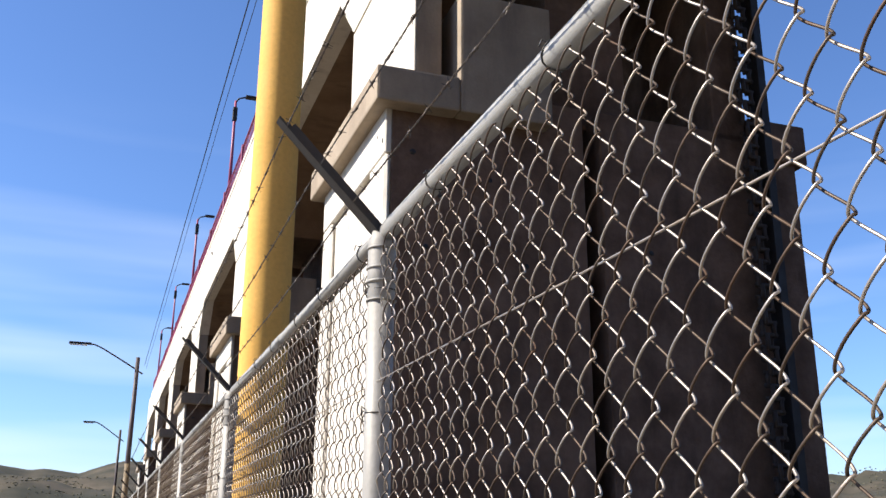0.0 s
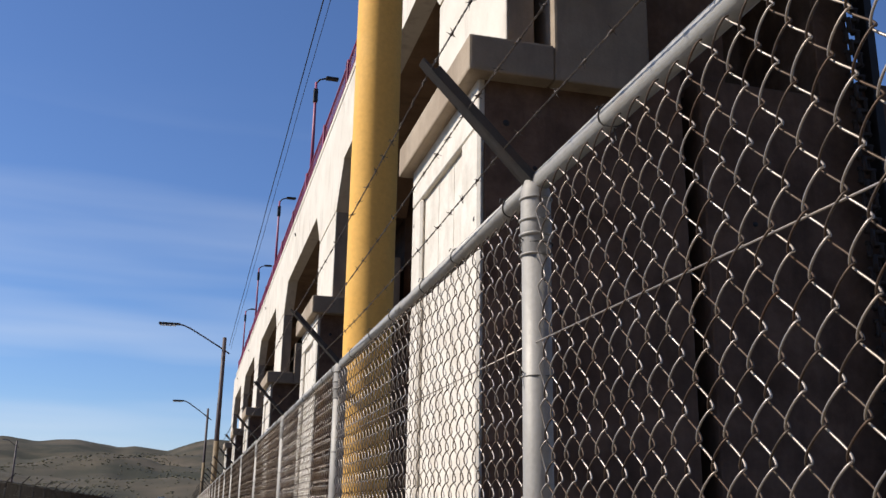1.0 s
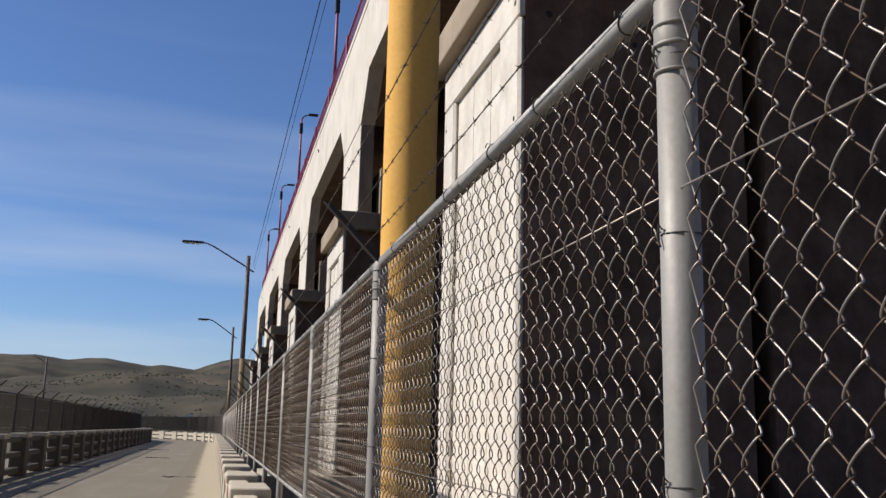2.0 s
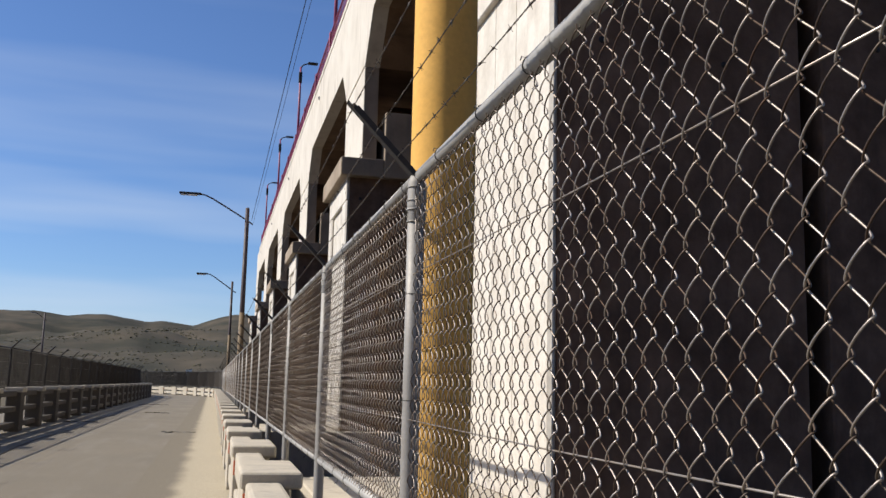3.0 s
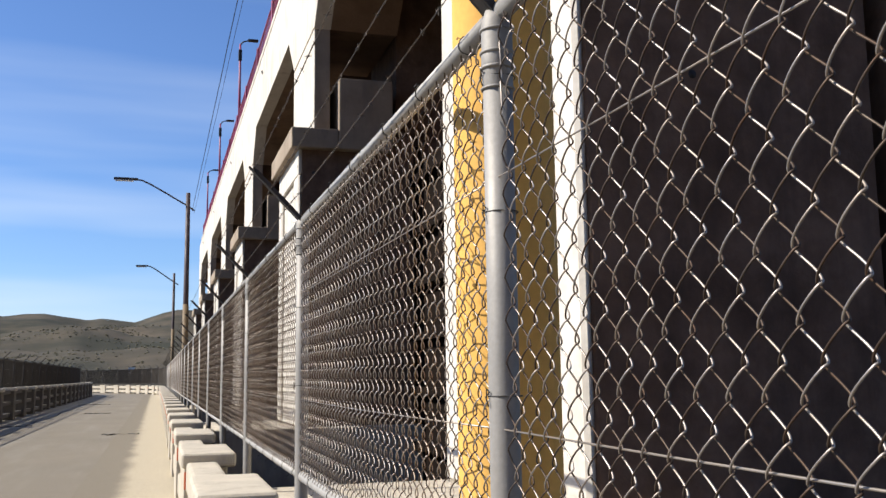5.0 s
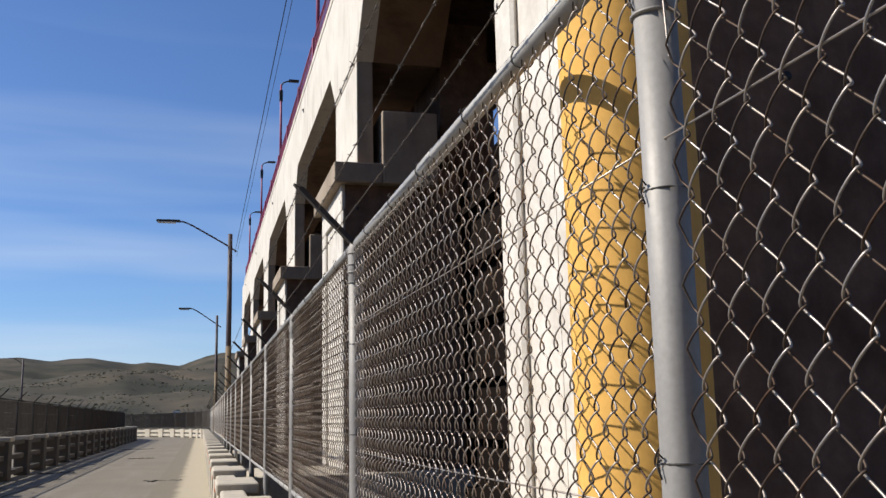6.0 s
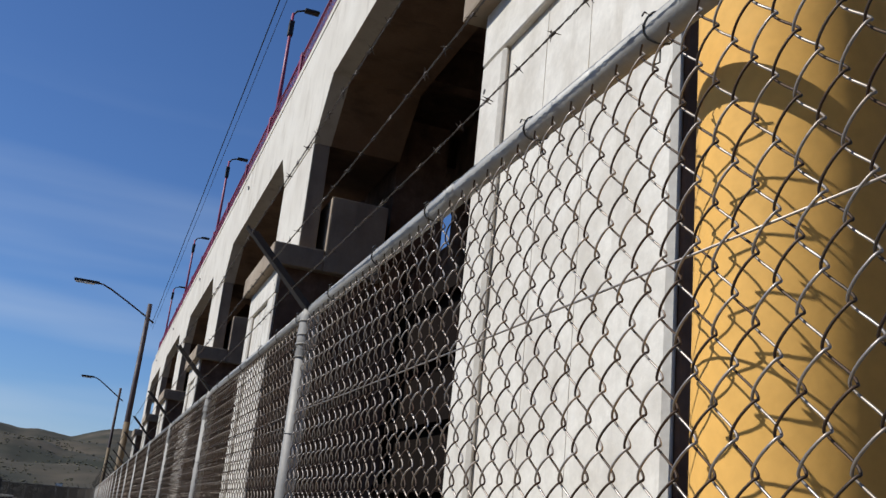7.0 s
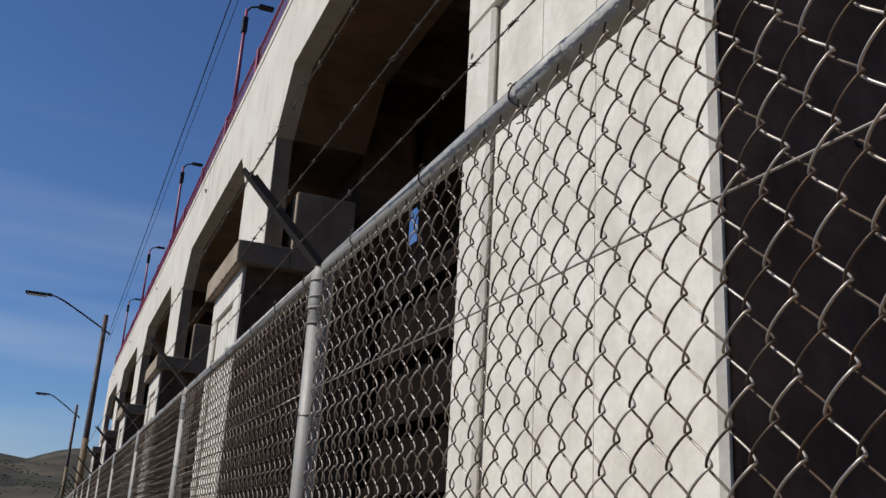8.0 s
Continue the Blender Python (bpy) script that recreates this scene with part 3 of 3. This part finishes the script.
def build_pier():
    """One pier in its own space: its near end at y = 0."""
    ob = thing("bridge_pier", "sunlit concrete spillway pier with recessed panel and heavy cap", "pier", "spillway piers")
    part("body", block(XF + 0.07, 4.02, 0.0, PIER_LEN, -9, 6.0, 0.015), SHADED, ob)
    part("slot", block(4.019, 4.23, 0.7, PIER_LEN - 0.7, -9, 6.0), SHADED, ob, "dark gate slot in the pier")
    part("body", block(4.229, 6.87, 0.0, PIER_LEN, -9, 6.0, 0.015), SHADED, ob)
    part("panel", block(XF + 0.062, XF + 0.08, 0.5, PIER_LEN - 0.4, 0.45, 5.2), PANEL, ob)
    for y in (1.08, 1.74):
        part("form_line", block(XF + 0.058, XF + 0.066, y, y + 0.012, 0.5, 5.15), PANEL, ob)
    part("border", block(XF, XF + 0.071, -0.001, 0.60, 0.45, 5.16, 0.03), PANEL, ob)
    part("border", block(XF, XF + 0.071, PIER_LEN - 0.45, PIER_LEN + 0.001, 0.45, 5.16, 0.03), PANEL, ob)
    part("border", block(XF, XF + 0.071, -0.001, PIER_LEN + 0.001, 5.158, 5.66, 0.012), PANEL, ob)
    part("cap", block(1.60, 2.50, -0.20, PIER_LEN + 0.2, 5.64, 6.03, 0.03, 2), TAN, ob)
    part("footing", block(0.16, 7.3, -0.25, PIER_LEN + 0.1, -1.5, 0.44, 0.015), PARAPET, ob)
    # Sides darker in TAN for shade; an added skin keeps the lit front pale.
    part("column", block(XC + 0.02, 2.36, 0.0, PIER_LEN - 0.05, 6.0, SPRING - 0.04, 0.012), TAN, ob)
    part("facing", block(XC, XC + 0.022, 0.0, PIER_LEN - 0.05, 6.0, SPRING - 0.04, 0.008), CONCRETE, ob, "pale skin for the lit front of the column")
    part("upstand", block(2.502, 3.56, -0.203, PIER_LEN, 5.64, 7.05, 0.03, 2), TAN, ob)
    part("column", block(3.75, 4.75, 0.3, PIER_LEN - 0.3, 5.9, SPRING + 1.0), SHADED, ob)
    part("column", block(5.75, XB - 0.3, 0.0, 1.5, 5.9, SPRING + 1.0, 0.015), SHADED, ob)
    part("coping", block(6.2, 7.02, -0.06, PIER_LEN + 0.06, 5.72, 6.22, 0.02), SHADED, ob)
    for y, z, r in ((0.10, 5.32, 0.03), (0.12, 4.2, 0.025), (PIER_LEN - 0.1, 4.9, 0.025), (PIER_LEN - 0.1, 3.6, 0.02), (0.3, 5.44, 0.02)):
        part("tie_hole", tubes([([(XF - 0.0015, y, z), (XF + 0.004, y, z)], r, 10)]), STEEL, ob, "dark formwork tie hole")
    for x, z, r in ((2.05, 5.2, 0.035), (2.35, 4.75, 0.025), (2.2, 4.2, 0.03), (2.9, 5.0, 0.03), (3.3, 4.1, 0.03), (2.6, 3.3, 0.03), (4.8, 4.4, 0.03)):
        part("tie_hole", tubes([([(x, -0.0015, z), (x, 0.004, z)], r, 10)]), STEEL, ob, "dark formwork tie hole")
    return ob


def build_bay():
    """The span after a pier: face girders with splayed ends, deck slab and cross beams; y = 0 at the pier."""
    ob = thing("bridge_span", "stained concrete bridge span with splayed opening corners", "bridge", "bridge spans")
    a, h = PIER_LEN - 0.05, 0.93
    outline = [(0.0, DECK), (PIER_GAP, DECK), (PIER_GAP, SPRING - 0.04), (PIER_GAP - h, SOFFIT), (a + h, SOFFIT), (a, SPRING), (0.0, SPRING)]
    part("girder", prism(outline, XC - 0.003, 2.37), CONCRETE, ob)
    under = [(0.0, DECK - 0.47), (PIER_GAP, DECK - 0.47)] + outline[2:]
    part("haunch", prism(under, 2.371, 3.7), UNDERSIDE, ob, "stained underside of the span, its shade put into the brown")
    part("girder", prism(outline, 5.9, XB - 0.25), SHADED, ob)
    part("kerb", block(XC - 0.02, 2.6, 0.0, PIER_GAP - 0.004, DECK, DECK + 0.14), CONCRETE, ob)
    part("deck_slab", block(2.4, 6.0, 0.0, PIER_GAP, DECK - 0.45, DECK - 0.02), SHADED, ob)
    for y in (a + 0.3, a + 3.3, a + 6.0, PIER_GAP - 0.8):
        part("cross_beam", block(3.72, 5.95, y, y + 0.35, DECK - 1.25, DECK - 0.44), SHADED, ob)
    for y in (9.6,):
        part("scupper", tubes([([(XC - 0.012, y, DECK - 0.55), (XC + 0.1, y, DECK - 0.5)], 0.09, 12)]), STEEL, ob, "dark drain spout")
    return ob


def gate_wall(opening):
    """Back wall of a bay above the gate, with one opening next to the pier."""
    bm = bmesh.new()
    y0, y1 = PIER_LEN, PIER_GAP
    if not opening:
        box_into(bm, 5.95, 6.15, y0 - 1.5, y0, 5.0, SOFFIT + 0.3)
        return box_into(bm, 5.95, 6.15, y0, y1, 2.0, SOFFIT + 0.3)
    box_into(bm, 5.95, 6.15, y0 - 1.5, y0 + 0.32, 5.0, SOFFIT + 0.3)
    box_into(bm, 5.95, 6.15, y0 + 0.32, y0 + 1.50, 2.0, 7.7)
    box_into(bm, 5.95, 6.15, y0 + 0.32, y0 + 1.50, 8.75, SOFFIT + 0.3)
    box_into(bm, 5.95, 6.15, y0 + 1.50, y1, 2.0, SOFFIT + 0.3)
    return bm


def railing(y0, y1):
    """Painted tube railing along the bridge's edge, with posts."""
    ob = thing("bridge_railing", "red-violet painted steel railing on the bridge edge", "railing", "bridge railings")
    x = XC + 0.12
    for z, r in ((DECK + 1.05, 0.032), (DECK + 0.62, 0.022), (DECK + 0.30, 0.022)):
        part("rail", tubes([([(x, y0, z), (x, y1, z)], r, 8)]), PURPLE, ob)
    bars = [([(x, y0 + 0.16 * k, DECK + 0.14), (x, y0 + 0.16 * k, DECK + 1.05)], 0.007, 4, False, False) for k in range(int((y1 - y0) / 0.16))]
    tagged(part("infill", tubes(bars), PURPLE, ob, "thin upright bars"), kind="stuff")
    n = int((y1 - y0) / 3.06)
    for k in range(n + 1):
        y = y0 + (y1 - y0) * k / n
        part("post", block(x - 0.05, x + 0.05, y - 0.09, y + 0.09, DECK + 0.1, DECK + 1.12, 0.01), PURPLE, ob)
    return ob


def bridge_lamp():
    ob = thing("bridge_lamp", "thin violet lamp post with flat head on the bridge", "lamp", "bridge lamps")
    part("pole", tubes([([(0, 0, 0), (0, 0, 2), (0, 0, 4.0)], [0.06, 0.052, 0.04], 10)]), PURPLE, ob)
    part("arm", tubes([([(0, 0, 3.95), (0.1, 0, 4.1), (0.34, 0, 4.19)], 0.028, 8)]), STEEL, ob)
    part("head", block(0.3, 0.72, -0.11, 0.11, 4.15, 4.23, 0.03, 2), STEEL, ob)
    part("box", block(-0.07, 0.07, -0.09, 0.09, 3.3, 3.75, 0.01), STEEL, ob)
    return ob


def street_lamp(x, y, top, reach, rise, label, yaw=0.0, base_yellow=True, girth=0.11):
    ob = thing("street_lamp", label, "street lamp", "street lamps", at=(x, y, 0))
    ob.rotation_euler = (0, 0, yaw)
    part("pole", tubes([([(0, 0, -1.2), (0, 0, top * 0.5), (0, 0, top)], [girth, girth * 0.85, girth * 0.68], 14)]), POLE, ob)
    if base_yellow:
        part("band", tubes([([(0, 0, 0.2), (0, 0, 3.9)], [girth * 1.03, girth * 0.93], 14)]), OCHRE, ob, "faded yellow painted lower pole")
    arm = [(0.22, 0, top - 0.62), (0, 0, top - 0.47), (-reach * 0.3, 0, top - 0.47 + rise * 0.48), (-reach * 0.52, 0, top - 0.47 + rise * 0.82),
           (-reach * 0.63, 0, top - 0.47 + rise * 0.95), (-reach * 0.72, 0, top - 0.47 + rise * 0.98)]
    part("arm", tubes([(arm, 0.028, 8)]), POLE, ob)
    bm = block(-reach * 1.0, -reach * 0.68, -0.10, 0.10, top - 0.47 + rise * 0.94, top - 0.47 + rise * 1.0 + 0.02, 0.025, 2)
    part("head", bm, STEEL, ob)
    part("lens", block(-reach * 0.98, -reach * 0.74, -0.09, 0.09, top - 0.47 + rise * 0.92 - 0.02, top - 0.47 + rise * 0.93, 0.005), GLASS, ob)
    return ob


def hoist_chain():
    """A heavy link chain hanging down the pier's side."""
    ob = thing("hoist_chain", "black rusty gate hoist chain hanging beside the pier", "chain")
    shapes = []
    for dx, dy in ((0.045, 0.03), (0.075, 0.0)):
        shapes.append(tubes([([(dx * q, dy * q, 0), (dx * q, dy * q, -0.17)], 0.028, 6) for q in (-1, 1)] + [([(-0.11, 0, 0), (0.11, 0, 0)], 0.026, 6)]))
    for k in range(62):
        link = part("link", shapes[k % 2], CHAIN, ob)
        link.location = (6.12, 8.62, 8.6 - k * 0.14)
    part("guide", block(6.30, 6.40, 8.58, 8.78, -3, 9.0), STEEL, ob, "dark steel guide channel")
    return ob


def build_spillway():
    pier = build_pier()
    pier.matrix_basis = pose(0, PIER_Y, 0)
    # k = -1 is an unseen pier, added to close and shade the near bay.
    for k in (-1, 1, 2, 3, 4, 5):
        copy_thing(pier, pose(0, PIER_Y + PIER_GAP * k, 0))
    bay = build_bay()
    bay.matrix_basis = pose(0, PIER_Y, 0)
    # k = -1 is an unseen span, added to darken the first pier's near side.
    for k in (-1, 1, 2, 3, 4):
        copy_thing(bay, pose(0, PIER_Y + PIER_GAP * k, 0))
    end = PIER_Y + PIER_GAP * 5 + PIER_LEN
    last = thing("bridge_span", "concrete end span over the last pier", "bridge", "bridge spans")
    part("girder", block(XC - 0.003, XB, PIER_Y + PIER_GAP * 5, end, SPRING, DECK), CONCRETE, last)
    for k in range(0, 5):
        ob = part("wall_gate", gate_wall(k > 0), SHADED)
        ob.location = (0, PIER_Y + PIER_GAP * k, 0)
        tagged(ob, "dark concrete wall above the spillway gate", "wall", kind="structure")
        leaf = thing("spillway_gate", "ribbed steel spillway gate between the piers, near-black for the bay's shade", "gate", "spillway gates", at=(0, PIER_Y + PIER_GAP * k, 0))
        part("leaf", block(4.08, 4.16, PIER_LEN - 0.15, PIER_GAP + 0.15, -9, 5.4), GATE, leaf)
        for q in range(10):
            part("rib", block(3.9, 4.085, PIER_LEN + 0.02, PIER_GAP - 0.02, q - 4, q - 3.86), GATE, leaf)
    for k in range(-1, 5):
        railing(PIER_Y + PIER_GAP * k, PIER_Y + PIER_GAP * (k + 1) - 0.05)
    lamp = bridge_lamp()
    for i, y in enumerate((3.2, 15.9, 28.7, 41.4, 54.1, 66.8)):
        m = pose(XC + 0.18, y, DECK + 0.14)
        if i == 0:
            lamp.matrix_basis = m
        else:
            copy_thing(lamp, m)
    for x, z, girth in ((1.76, 15.0, 0.018), (1.9, 14.75, 0.010)):
        pts = [(x, -9.5 + 4 * k, z - 0.06 * math.sin(k * 0.99) ** 2) for k in range(24)]
        cable = part("power_cable", tubes([(pts, girth, 5)]), CABLE)
        tagged(cable, "thin black power cable strung along the bridge lamps", "cable", group="power cables")


def build_pipe():
    ob = thing("yellow_pipe", "tall yellow painted steel pipe standing behind the fence", "pipe", at=(0.264, 6.13, 0))
    bm = bmesh.new()
    n = 48
    rings = [(-1.2, 0.15), (2.6, 0.15), (9.5, 0.15), (10.6, 0.15)]
    prev = None
    for z, r in rings:
        ring = [bm.verts.new((r * math.cos(2 * math.pi * k / n), r * math.sin(2 * math.pi * k / n), z)) for k in range(n)]
        if prev:
            for k in range(n):
                bm.faces.new((prev[k], prev[(k + 1) % n], ring[(k + 1) % n], ring[k]))
        prev = ring
    bm.faces.new(prev)
    part("tube", bm, YELLOW, ob, smooth=True)
    part("collar", tubes([([(0, 0, 0.44), (0, 0, 0.50)], 0.23, 32)]), YELLOW, ob)
    slab = part("pipe_footing", block(0.13, 1.4, 5.2, 8.4, -1.5, 0.43, 0.02), PARAPET)
    tagged(slab, "sunlit concrete ledge under the yellow pipe", "footing", kind="structure")


build_ground()
build_shrubs()
build_road()
build_spillway()
build_pipe()
hoist_chain()
street_lamp(0.2, 37.4, 7.83, 2.5, 0.90, "tall brown street lamp post with faded yellow base", 0.0)
street_lamp(0.05, 55.0, 6.85, 1.95, 0.85, "slim street lamp post with yellow base behind the fence", 0.0, True, 0.09)
street_lamp(-15.6, 92.0, 7.0, 1.2, 0.55, "distant slim street lamp beyond the far parapet", 0.0, False, 0.10)
hut = thing("white_hut", "small white building far off on the hillside", "building", at=(-8.5, 330, height(-8.5, 330)))
part("wall", block(-1.0, 1.0, -0.8, 0.8, -1, 1.5), WALLPAINT, hut)
part("roof", block(-1.15, 1.15, -0.95, 0.95, 1.5, 1.62), WALLPAINT, hut)
build_parapets()
build_fences()
